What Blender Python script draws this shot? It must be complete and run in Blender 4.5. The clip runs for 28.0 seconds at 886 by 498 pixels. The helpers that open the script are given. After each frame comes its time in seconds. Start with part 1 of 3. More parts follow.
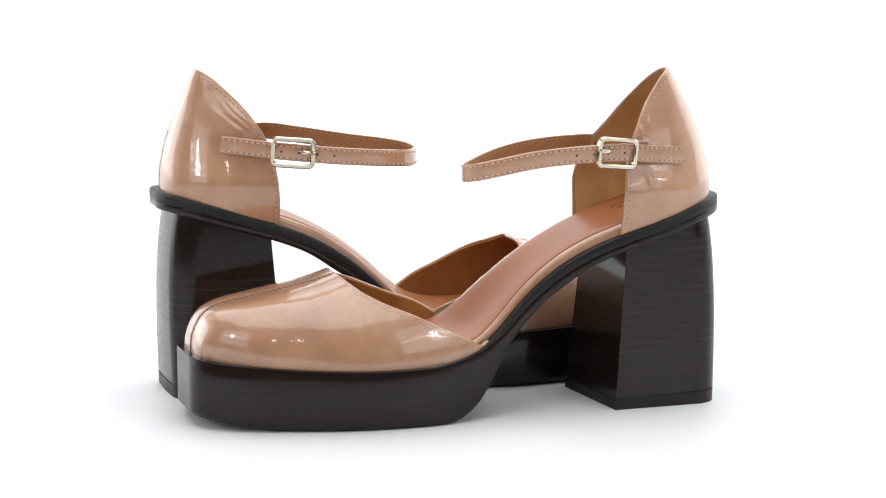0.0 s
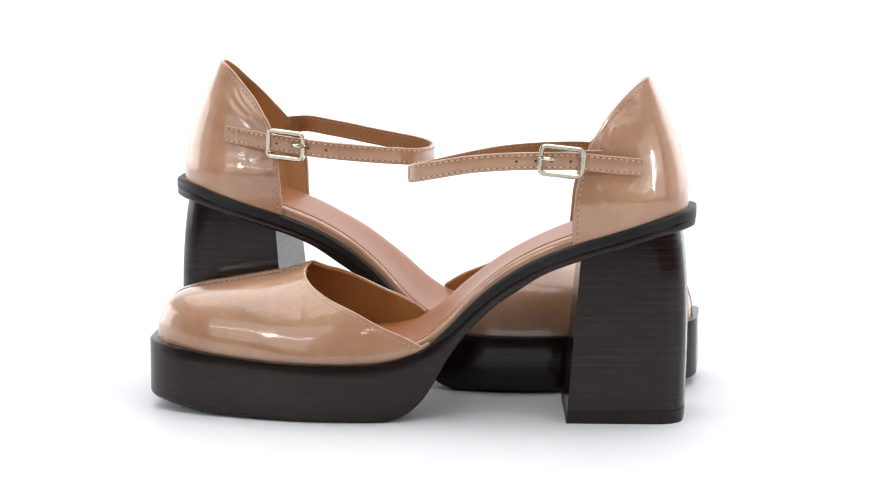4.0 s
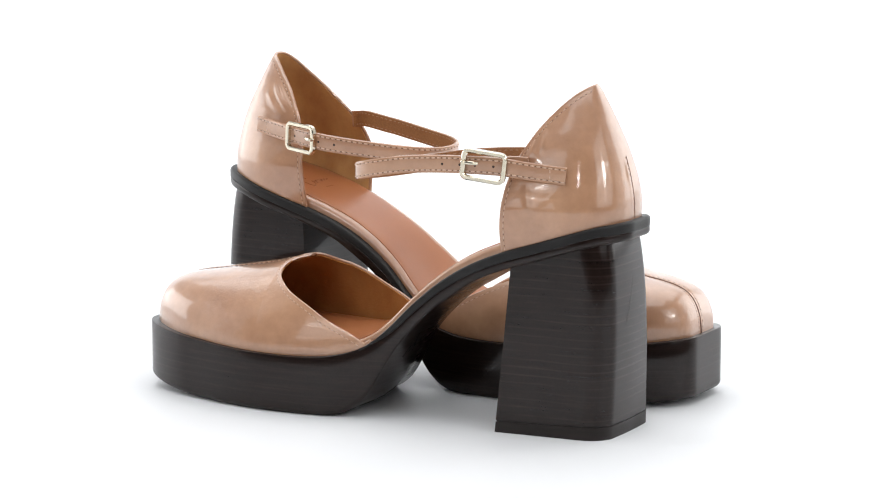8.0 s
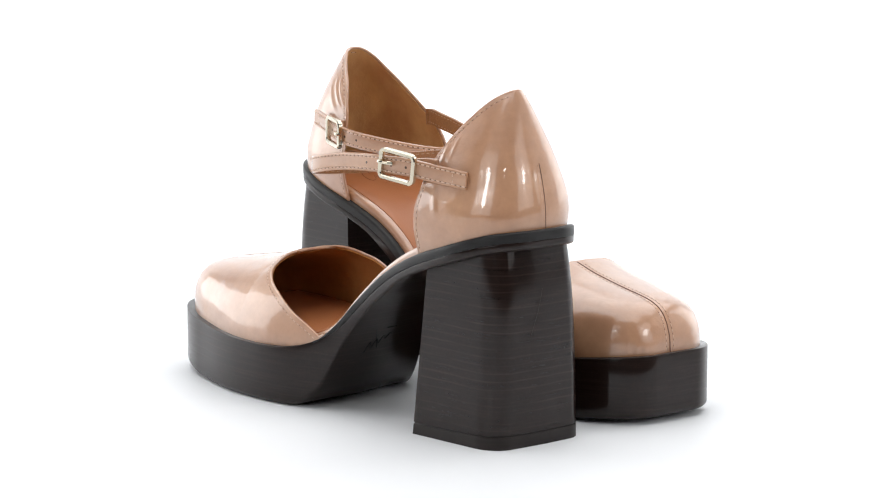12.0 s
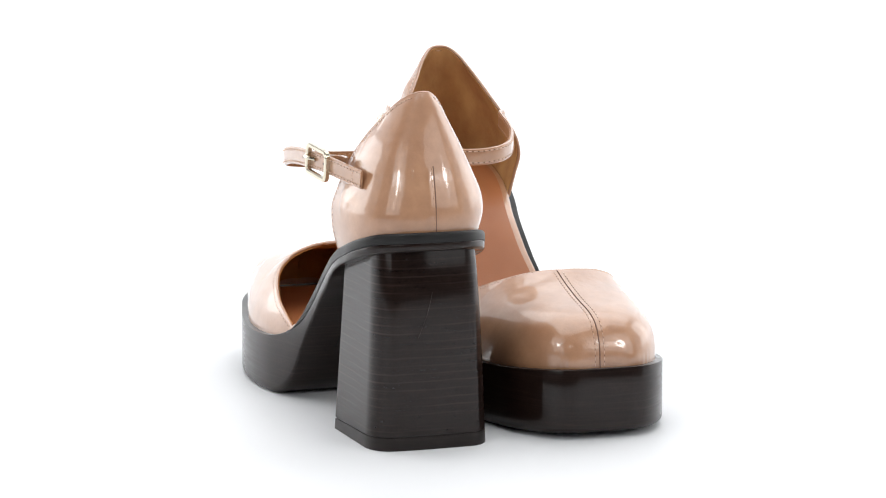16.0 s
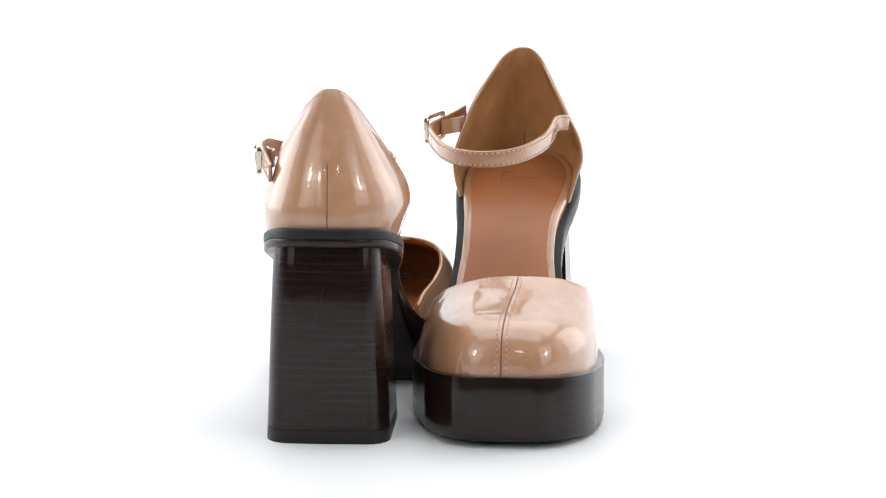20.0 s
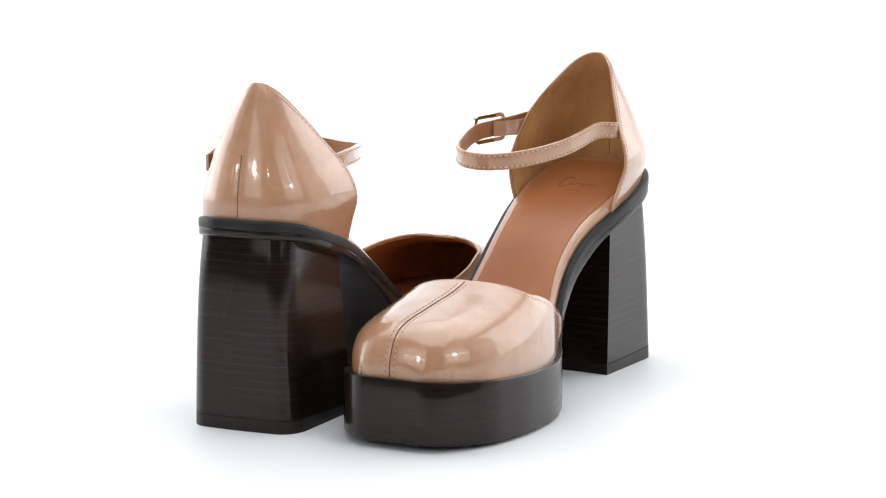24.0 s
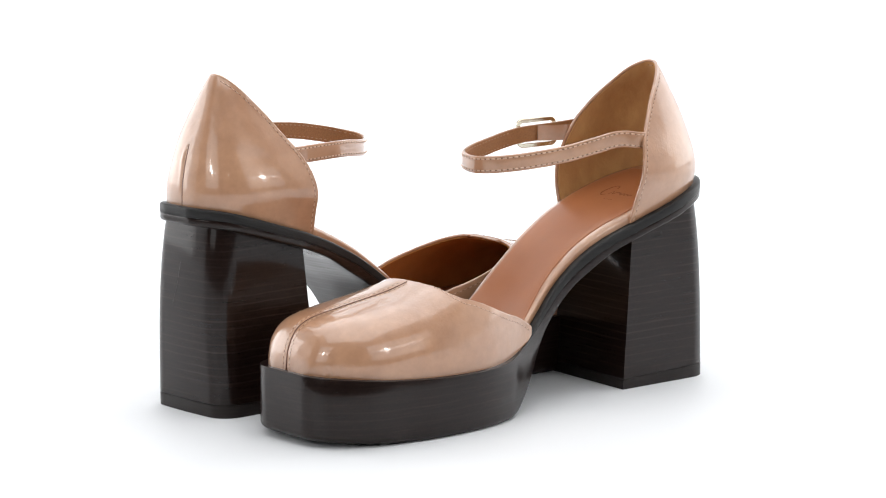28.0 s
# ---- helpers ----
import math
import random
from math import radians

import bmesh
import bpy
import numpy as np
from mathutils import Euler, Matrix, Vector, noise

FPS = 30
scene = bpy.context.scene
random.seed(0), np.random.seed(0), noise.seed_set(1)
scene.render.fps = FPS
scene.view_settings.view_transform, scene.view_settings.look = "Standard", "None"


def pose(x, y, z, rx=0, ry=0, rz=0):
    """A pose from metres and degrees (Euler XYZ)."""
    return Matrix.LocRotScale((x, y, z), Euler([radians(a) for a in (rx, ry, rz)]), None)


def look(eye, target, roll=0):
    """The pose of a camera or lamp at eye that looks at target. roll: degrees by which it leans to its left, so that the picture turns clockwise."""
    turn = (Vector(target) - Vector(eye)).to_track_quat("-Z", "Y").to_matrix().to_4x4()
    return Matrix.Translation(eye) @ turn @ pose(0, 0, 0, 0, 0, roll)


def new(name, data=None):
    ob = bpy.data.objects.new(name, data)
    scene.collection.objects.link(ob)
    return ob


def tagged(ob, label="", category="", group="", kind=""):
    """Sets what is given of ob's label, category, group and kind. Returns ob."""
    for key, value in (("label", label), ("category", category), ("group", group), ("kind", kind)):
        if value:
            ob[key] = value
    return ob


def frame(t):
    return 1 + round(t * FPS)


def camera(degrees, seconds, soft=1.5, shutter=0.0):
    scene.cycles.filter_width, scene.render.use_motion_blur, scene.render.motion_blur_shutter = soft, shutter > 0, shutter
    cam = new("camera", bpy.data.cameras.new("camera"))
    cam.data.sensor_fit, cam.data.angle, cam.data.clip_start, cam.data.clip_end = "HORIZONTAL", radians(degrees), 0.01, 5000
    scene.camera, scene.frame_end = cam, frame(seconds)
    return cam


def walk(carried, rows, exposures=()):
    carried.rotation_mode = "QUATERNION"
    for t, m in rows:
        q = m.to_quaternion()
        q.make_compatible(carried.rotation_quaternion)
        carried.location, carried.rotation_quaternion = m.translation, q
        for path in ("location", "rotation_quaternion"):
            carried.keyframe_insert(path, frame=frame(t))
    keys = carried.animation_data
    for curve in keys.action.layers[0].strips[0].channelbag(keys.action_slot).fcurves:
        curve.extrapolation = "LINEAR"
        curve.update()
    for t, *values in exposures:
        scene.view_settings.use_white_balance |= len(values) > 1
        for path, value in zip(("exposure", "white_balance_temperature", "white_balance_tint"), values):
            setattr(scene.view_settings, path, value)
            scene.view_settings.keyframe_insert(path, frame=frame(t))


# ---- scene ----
# Camera: fixed on its stand, 1.42 m from the turning axis, long lens.
cam = camera(16.52, 28.0, soft=1.1)
EYE = Vector((0.0, -1.424, 0.3058))
YAW, PITCH = radians(0.146), radians(9.498)
AIM = EYE + Vector((math.sin(YAW) * math.cos(PITCH), math.cos(YAW) * math.cos(PITCH), -math.sin(PITCH)))
walk(cam, [(0.0, look(EYE, AIM)), (28.0, look(EYE, AIM))])

# ---- light: a white studio with soft boxes ----
world = bpy.data.worlds.new("studio_air")
scene.world = world
world.use_nodes = True
world.node_tree.nodes["Background"].inputs["Color"].default_value = (1.0, 1.0, 1.0, 1)
world.node_tree.nodes["Background"].inputs["Strength"].default_value = 0.2
scene.view_settings.exposure = 0.0


def soft_box(name, eye, target, width, height, watts, shape="RECTANGLE"):
    data = bpy.data.lights.new(name, "AREA")
    data.shape, data.size, data.size_y, data.energy = shape, width, height, watts
    data.color = (1.0, 1.0, 1.0)
    ob = new(name, data)
    ob.matrix_world = look(eye, target)
    return ob


# White panels overhead and on both sides, two front boxes with a hot centre, a small lamp over the camera. Added fills:
# a forward overhead one and a strip that lights the backdrop.
soft_box("overhead_panel_and_fill", (0, 0.95, 1.70), (0, 0.9501, 0.0), 2.6, 1.9, 20.5)
# Invented dim fill, further forward, only to lift the floor before the shoes.
soft_box("overhead_panel_and_fill", (0, -0.55, 1.70), (0, -0.5499, 0.0), 1.7, 1.1, 9.5)
# Unseen strip added to whiten the upper backdrop; faces away from the shoes.
soft_box("backdrop_fill", (0, 1.0, 1.66), (0, 2.08, 1.0), 2.6, 0.3, 10)
soft_box("side_panel", (-1.6, 1.0, 0.44), (0, 1.0, 0.44), 1.8, 0.84, 12)
soft_box("side_panel", (1.6, 1.12, 0.80), (0, 1.12, 0.80), 1.55, 1.5, 12.5)
for az, el, wide, tall, watts, upright in ((-36, 21, 0.8, 0.95, 3.1, 0.12), (48, 21, 0.95, 0.95, 3.6, 0.3)):
    def stand(away):
        a, e = radians(az), radians(el)
        return (away * math.sin(a) * math.cos(e), -away * math.cos(a) * math.cos(e), 0.1 + away * math.sin(e))
    soft_box("front_soft_box", stand(1.55), (0, 0, 0.1), wide, tall, watts)
    soft_box("front_lamp", stand(1.545), (0, 0, 0.1), 0.16, 0.16, 1.0, "ELLIPSE")
    soft_box("front_tube", stand(1.54), (0, 0, 0.1), wide * 0.85, 0.04, 0.5)
    soft_box("front_tube", stand(1.535), (0, 0, 0.1), 0.04, tall * 0.6, upright)
soft_box("small_lamp", (-0.02, -1.4, 0.77), (0, 0, 0.1), 0.05, 0.05, 0.22, "ELLIPSE")

# ---- materials ----


def shader(name, color, rough=0.5, metal=0.0, coat=0.0, coat_rough=0.03, specular=0.5):
    m = bpy.data.materials.new(name)
    m.use_nodes = True
    b = m.node_tree.nodes["Principled BSDF"]
    b.inputs["Base Color"].default_value = (*color, 1)
    b.inputs["Roughness"].default_value = rough
    b.inputs["Metallic"].default_value = metal
    b.inputs["Coat Weight"].default_value = coat
    b.inputs["Coat Roughness"].default_value = coat_rough
    b.inputs["Specular IOR Level"].default_value = specular
    return m, m.node_tree, b


def noise_node(tree, scale, detail=3.0, rough=0.55, stretch=(1, 1, 1)):
    n, l = tree.nodes, tree.links
    co = n.new("ShaderNodeTexCoord")
    mp = n.new("ShaderNodeMapping")
    mp.inputs["Scale"].default_value = stretch
    tx = n.new("ShaderNodeTexNoise")
    tx.inputs["Scale"].default_value, tx.inputs["Detail"].default_value, tx.inputs["Roughness"].default_value = scale, detail, rough
    l.new(co.outputs["Object"], mp.inputs["Vector"])
    l.new(mp.outputs["Vector"], tx.inputs["Vector"])
    return tx


def ramp(tree, source, stops):
    r = tree.nodes.new("ShaderNodeValToRGB")
    e = r.color_ramp.elements
    e[0].position, e[0].color = stops[0][0], (*stops[0][1], 1)
    e[1].position, e[1].color = stops[-1][0], (*stops[-1][1], 1)
    for p, c in stops[1:-1]:
        k = e.new(p)
        k.color = (*c, 1)
    tree.links.new(source, r.inputs["Fac"])
    return r


def mix(tree, fac, a, b, mode="MIX"):
    m = tree.nodes.new("ShaderNodeMix")
    m.data_type, m.blend_type = "RGBA", mode
    for key, v in ((0, fac), (6, a), (7, b)):
        if isinstance(v, bpy.types.NodeSocket):
            tree.links.new(v, m.inputs[key])
        else:
            m.inputs[key].default_value = v if key == 0 else (*v, 1)
    return m.outputs[2]


def bump(tree, b, height, strength, distance, coat=False):
    k = tree.nodes.new("ShaderNodeBump")
    k.inputs["Strength"].default_value, k.inputs["Distance"].default_value = strength, distance
    tree.links.new(height, k.inputs["Height"])
    tree.links.new(k.outputs["Normal"], b.inputs["Normal"])
    if coat:
        tree.links.new(k.outputs["Normal"], b.inputs["Coat Normal"])


def patent():
    m, t, b = shader("patent_leather", (0.49, 0.275, 0.17), 0.38, coat=1.0, coat_rough=0.03)
    big, mid, fine = noise_node(t, 30, 3), noise_node(t, 120, 3, 0.6), noise_node(t, 420, 4, 0.65)
    c = ramp(t, big.outputs["Fac"], [(0.3, (0.438, 0.224, 0.124)), (0.7, (0.535, 0.293, 0.167))])
    d = ramp(t, mid.outputs["Fac"], [(0.3, (0.88, 0.85, 0.82)), (0.7, (1.0, 1.0, 1.0))])
    g = ramp(t, fine.outputs["Fac"], [(0.25, (0.88, 0.86, 0.84)), (0.75, (1.0, 1.0, 1.0))])
    grain = mix(t, 1.0, d.outputs["Color"], g.outputs["Color"], "MULTIPLY")
    t.links.new(mix(t, 0.8, c.outputs["Color"], grain, "MULTIPLY"), b.inputs["Base Color"])
    # slow waves, crinkled patches, fine ripples
    wave, crease, ripple = noise_node(t, 55, 1.5), noise_node(t, 330, 3, 0.65), noise_node(t, 1.0, 3, 0.6, (700, 700, 1500))
    zone = ramp(t, noise_node(t, 26, 2).outputs["Fac"], [(0.47, (0.13, 0.13, 0.13)), (0.66, (1.0, 1.0, 1.0))])
    crinkle = mix(t, zone.outputs["Color"], (0.5, 0.5, 0.5), crease.outputs["Fac"])
    h = mix(t, 0.36, wave.outputs["Fac"], crinkle)
    bump(t, b, mix(t, 0.035, h, ripple.outputs["Fac"]), 0.36, 0.0013, True)
    b.inputs["Coat IOR"].default_value = 1.64
    return m


def suede_lining(name, dark, light):
    m, t, b = shader(name, dark, 0.8, specular=0.2)
    big, fine = noise_node(t, 1.0, 5, 0.6, (52, 52, 26)), noise_node(t, 700, 3)
    c = ramp(t, big.outputs["Fac"], [(0.3, dark), (0.7, light)])
    t.links.new(c.outputs["Color"], b.inputs["Base Color"])
    bump(t, b, fine.outputs["Fac"], 0.5, 0.0004)
    return m


def sock_leather():
    m, t, b = shader("sock_leather", (0.43, 0.17, 0.085), 0.36, specular=0.35)
    big, fine = noise_node(t, 22, 3), noise_node(t, 1100, 2)
    c = ramp(t, big.outputs["Fac"], [(0.3, (0.325, 0.113, 0.043)), (0.7, (0.405, 0.15, 0.059))])
    t.links.new(c.outputs["Color"], b.inputs["Base Color"])
    bump(t, b, fine.outputs["Fac"], 0.25, 0.0002)
    return m


def stacked_heel(name, lines, coat, specular):
    m, t, b = shader(name, (0.012, 0.007, 0.006), 0.35, coat=coat, coat_rough=0.1, specular=specular)
    n, l = t.nodes, t.links
    co = n.new("ShaderNodeTexCoord")
    wv = n.new("ShaderNodeTexWave")
    wv.bands_direction = "Z"
    wv.inputs["Scale"].default_value, wv.inputs["Distortion"].default_value = 88, 1.3
    wv.inputs["Detail"].default_value, wv.inputs["Detail Scale"].default_value = 3.0, 0.5
    l.new(co.outputs["Object"], wv.inputs["Vector"])
    thin = ramp(t, wv.outputs["Fac"], [(0.88, (0, 0, 0)), (0.96, (1, 1, 1)), (1.0, (0.8, 0.8, 0.8))])
    patch = noise_node(t, 1.0, 3, 0.6, (22, 22, 110))
    where = ramp(t, patch.outputs["Fac"], [(0.36, (0, 0, 0)), (0.6, (1, 1, 1))])
    streak = noise_node(t, 1.0, 4, 0.65, (40, 40, 800))
    c = ramp(t, streak.outputs["Fac"], [(0.28, (0.0085, 0.0044, 0.0036)), (0.6, (0.0145, 0.0078, 0.0062)), (0.78, (0.025, 0.0142, 0.0115))])
    speck = ramp(t, noise_node(t, 900, 3, 0.7).outputs["Fac"], [(0.35, (0.45, 0.45, 0.45)), (0.65, (1.25, 1.2, 1.15))])
    both = mix(t, 1.0, thin.outputs["Color"], where.outputs["Color"], "MULTIPLY")
    k = n.new("ShaderNodeMath")
    k.operation = "MULTIPLY"
    k.inputs[1].default_value = lines
    l.new(both, k.inputs[0])
    l.new(mix(t, k.outputs[0], mix(t, 0.38, c.outputs["Color"], speck.outputs["Color"], "MULTIPLY"), (0.075, 0.052, 0.045)), b.inputs["Base Color"])
    r = ramp(t, streak.outputs["Fac"], [(0.2, (0.28, 0.28, 0.28)), (0.8, (0.45, 0.45, 0.45))])
    l.new(r.outputs["Color"], b.inputs["Roughness"])
    bump(t, b, mix(t, 0.5, streak.outputs["Fac"], both), 0.1, 0.0003)
    return m


def sole_rubber(name, color):
    m, t, b = shader(name, color, 0.42, specular=0.28)
    big, streak = noise_node(t, 40, 3), noise_node(t, 1.0, 4, 0.6, (45, 45, 700))
    c = ramp(t, streak.outputs["Fac"], [(0.3, tuple(v * 0.75 for v in color)), (0.7, tuple(v * 1.35 for v in color))])
    t.links.new(c.outputs["Color"], b.inputs["Base Color"])
    r = ramp(t, big.outputs["Fac"], [(0.3, (0.34, 0.34, 0.34)), (0.7, (0.5, 0.5, 0.5))])
    t.links.new(r.outputs["Color"], b.inputs["Roughness"])
    bump(t, b, streak.outputs["Fac"], 0.15, 0.0003)
    return m


def thread(name, color):
    m, t, b = shader(name, color, 0.6)
    fine = noise_node(t, 1500, 2)
    c = ramp(t, fine.outputs["Fac"], [(0.3, tuple(v * 0.7 for v in color)), (0.7, color)])
    t.links.new(c.outputs["Color"], b.inputs["Base Color"])
    return m


def gold_metal():
    m, t, b = shader("pale_gold_metal", (0.66, 0.60, 0.48), 0.1, metal=1.0)
    fine = noise_node(t, 500, 3)
    r = ramp(t, fine.outputs["Fac"], [(0.3, (0.06, 0.06, 0.06)), (0.7, (0.15, 0.15, 0.15))])
    t.links.new(r.outputs["Color"], b.inputs["Roughness"])
    return m


def white_paint(name, level, rough=0.6, tint=(1, 1, 1)):
    m, t, b = shader(name, tuple(level * v for v in tint), rough, specular=0.3)
    big = noise_node(t, 3.0, 3)
    c = ramp(t, big.outputs["Fac"], [(0.3, tuple(level * 0.985 * v for v in tint)), (0.7, tuple(min(level * 1.01, 0.93) * v for v in tint))])
    t.links.new(c.outputs["Color"], b.inputs["Base Color"])
    fine = noise_node(t, 400, 2)
    bump(t, b, fine.outputs["Fac"], 0.05, 0.0003)
    return m


PATENT = patent()
LINING = suede_lining("suede_lining", (0.44, 0.215, 0.085), (0.66, 0.39, 0.165))
TOE_LINING = suede_lining("orange_leather_lining", (0.34, 0.135, 0.036), (0.45, 0.195, 0.06))
SOCK = sock_leather()
STRAP_BACK = thread("strap_back_leather", (0.38, 0.165, 0.06))
STACK = stacked_heel("stacked_leather", 0.2, 0.6, 0.03)
SOLE = sole_rubber("black_sole_rubber", (0.011, 0.0105, 0.0105))
PLATFORM = stacked_heel("dark_platform_leather", 0.08, 0.6, 0.04)
LIFT = sole_rubber("heel_tip_rubber", (0.015, 0.0105, 0.0095))
PALE_THREAD = thread("pale_thread", (0.50, 0.285, 0.16))
STRAP_THREAD = thread("pink_tan_thread", (0.72, 0.49, 0.36))
EDGE_THREAD = thread("tan_edge_thread", (0.64, 0.42, 0.3))
BACK_THREAD = thread("back_seam_thread", (0.19, 0.09, 0.055))
GROOVE = thread("pressed_line", (0.2, 0.095, 0.055))
METAL = gold_metal()
SCRATCH = thread("scratched_leather", (0.042, 0.032, 0.028))
STAMP = thread("stamped_leather", (0.29, 0.1, 0.038))
MARK = shader("pressed_black", (0.003, 0.003, 0.003), 0.7, specular=0.1)[0]
HOLE = shader("punched_hole", (0.05, 0.025, 0.015), 0.8)[0]
FLOOR_WHITE = white_paint("white_floor", 0.85, 0.5, (0.967, 0.981, 1.0))
WALL_WHITE = white_paint("white_wall", 0.74)
# For added surfaces out of view; its level sets front fill and reflections.
GREY = white_paint("grey_unseen_surround", 0.12)

# ---- mesh helpers ----


def finish(name, verts, faces, material, parent=None, label="", sharp=40, fix=True):
    me = bpy.data.meshes.new(name)
    me.from_pydata([tuple(v) for v in verts], [], faces)
    if fix:
        bm = bmesh.new()
        bm.from_mesh(me)
        bmesh.ops.remove_doubles(bm, verts=bm.verts, dist=1e-6)
        bmesh.ops.recalc_face_normals(bm, faces=bm.faces)
        bm.to_mesh(me)
        bm.free()
    me.shade_smooth()
    me.set_sharp_from_angle(angle=radians(sharp))
    me.materials.append(material)
    ob = new(name, me)
    if parent is not None:
        ob.parent = parent
    if label:
        tagged(ob, label)
    return ob


def table(xs_ys):
    """A smooth curve through a few control pairs."""
    xs = np.array([p[0] for p in xs_ys], float)
    ys = np.array([p[1] for p in xs_ys], float)
    d = np.diff(ys) / np.diff(xs)
    m = np.r_[d[0], (d[1:] + d[:-1]) / 2, d[-1]]
    flat = np.r_[False, d[1:] * d[:-1] <= 0, False]
    m[flat] = 0
    for i in range(len(d)):
        for j in (i, i + 1):
            if abs(m[j]) > 3 * abs(d[i]):
                m[j] = 3 * d[i]

    def value(x):
        x = np.clip(np.asarray(x, float), xs[0], xs[-1])
        i = np.clip(np.searchsorted(xs, x) - 1, 0, len(d) - 1)
        h = xs[i + 1] - xs[i]
        t = (x - xs[i]) / h
        return ((1 + 2 * t) * (1 - t) ** 2 * ys[i] + t * (1 - t) ** 2 * h * m[i]
                + t * t * (3 - 2 * t) * ys[i + 1] + t * t * (t - 1) * h * m[i + 1])
    return value


def grid_faces(nu, nv, wrap_u=False, wrap_v=False, base=0):
    f = []
    for i in range(nu if wrap_u else nu - 1):
        for j in range(nv if wrap_v else nv - 1):
            a, b = i * nv + j, ((i + 1) % nu) * nv + j
            c, d = ((i + 1) % nu) * nv + (j + 1) % nv, i * nv + (j + 1) % nv
            f.append((base + a, base + b, base + c, base + d))
    return f


def loft(rings):
    """A closed solid through equal rings, with flat ends."""
    g = np.array(rings)
    nu, nv = g.shape[:2]
    faces = grid_faces(nu, nv, wrap_v=True)
    faces.append(tuple(range(nv)))
    faces.append(tuple((nu - 1) * nv + j for j in range(nv)))
    return g.reshape(-1, 3), faces


def grid_normals(g):
    du, dv = np.gradient(g, axis=0), np.gradient(g, axis=1)
    n = np.cross(du, dv)
    length = np.linalg.norm(n, axis=2, keepdims=True)
    bad = length[..., 0] < 1e-14
    n = n / np.maximum(length, 1e-14)
    n[bad] = (0, 0, 1)
    return n


def shell(g, inner):
    """A solid sheet between a grid and the grid behind it, with closed rims."""
    nu, nv = g.shape[:2]
    verts = np.concatenate([g.reshape(-1, 3), inner.reshape(-1, 3)])
    k = nu * nv
    faces = grid_faces(nu, nv) + [tuple(reversed(f)) for f in grid_faces(nu, nv, base=k)]
    rim = [i * nv for i in range(nu)] + [(nu - 1) * nv + j for j in range(1, nv)]
    rim += [i * nv + nv - 1 for i in range(nu - 2, -1, -1)] + [j for j in range(nv - 2, 0, -1)]
    for a, b in zip(rim, rim[1:] + rim[:1]):
        faces.append((a, b, b + k, a + k))
    return verts, faces


def spline(points, count):
    """Catmull-Rom through the points, evenly spaced along its length."""
    p = np.array(points, float)
    p = np.vstack([2 * p[0] - p[1], p, 2 * p[-1] - p[-2]])
    fine = []
    for i in range(1, len(p) - 2):
        for t in np.linspace(0, 1, 24, endpoint=False):
            a, b, c, d = p[i - 1], p[i], p[i + 1], p[i + 2]
            fine.append(0.5 * (2 * b + (c - a) * t + (2 * a - 5 * b + 4 * c - d) * t * t + (3 * b - a - 3 * c + d) * t ** 3))
    fine.append(p[-2])
    return even(np.array(fine), count)


def even(line, count):
    s = np.r_[0, np.cumsum(np.linalg.norm(np.diff(line, axis=0), axis=1))]
    want = np.linspace(0, s[-1], count)
    return np.stack([np.interp(want, s, line[:, k]) for k in range(line.shape[1])], 1)


def line_length(line):
    return float(np.linalg.norm(np.diff(line, axis=0), axis=1).sum())


def stitches(line, normals, step=0.0027, dash=0.0018, half=0.00032, lift=0.0001, between=0):
    """Thread dashes along a line that lies on a surface, or the holes between them."""
    count = max(2, int(line_length(line) / step))
    p = even(np.hstack([line, normals]), count * 2 + 1)
    verts, faces = [], []
    for i in range(1 + between, len(p) - 1, 2):
        c, n = p[i, :3], p[i, 3:]
        n = n / (np.linalg.norm(n) + 1e-12)
        t = p[i + 1, :3] - p[i - 1, :3]
        t = t - n * (t @ n)
        t = t / (np.linalg.norm(t) + 1e-12)
        s = np.cross(n, t)
        c = c + n * lift
        base = len(verts)
        for along, wide, high in ((-1, 0.7, -0.6), (-0.55, 1, 0.45), (0.55, 1, 0.45), (1, 0.7, -0.6)):
            for w, h in ((-1, -1), (-0.55, high), (0.55, high), (1, -1)):
                verts.append(c + t * dash / 2 * along + s * half * wide * w + n * half * h)
        faces += grid_faces(4, 4, wrap_v=True, base=base)
        faces += [(base, base + 1, base + 2, base + 3), (base + 15, base + 14, base + 13, base + 12)]
    return verts, faces


def groove(line, normals, half=0.2):
    """The pressed line in which a row of thread lies."""
    p = even(np.hstack([line, normals]), max(8, int(line_length(line) / 2.0)))
    t = np.gradient(p[:, :3], axis=0)
    rings = []
    for c, n, d in zip(p[:, :3], p[:, 3:], t):
        d = d / (np.linalg.norm(d) + 1e-12)
        n = n - d * (n @ d)
        n = n / (np.linalg.norm(n) + 1e-12)
        w = np.cross(n, d)
        rings.append([c + w * half * a + n * b for a, b in ((-1, -0.3), (-0.9, 0.06), (0.9, 0.06), (1, -0.3))])
    return loft(rings)


def tube(line, radius, sides=6):
    p = np.array(line, float)
    t = np.gradient(p, axis=0)
    t /= np.linalg.norm(t, axis=1, keepdims=True) + 1e-12
    up = np.array((0, 0, 1.0))
    rings = []
    for c, d in zip(p, t):
        ref = up if abs(d @ up) < 0.9 else np.array((1.0, 0, 0))
        a = np.cross(d, ref)
        a /= np.linalg.norm(a)
        b = np.cross(a, d)
        rings.append([c + radius * (math.cos(k) * a + math.sin(k) * b) for k in np.linspace(0, 2 * math.pi, sides, endpoint=False)])
    return loft(rings)


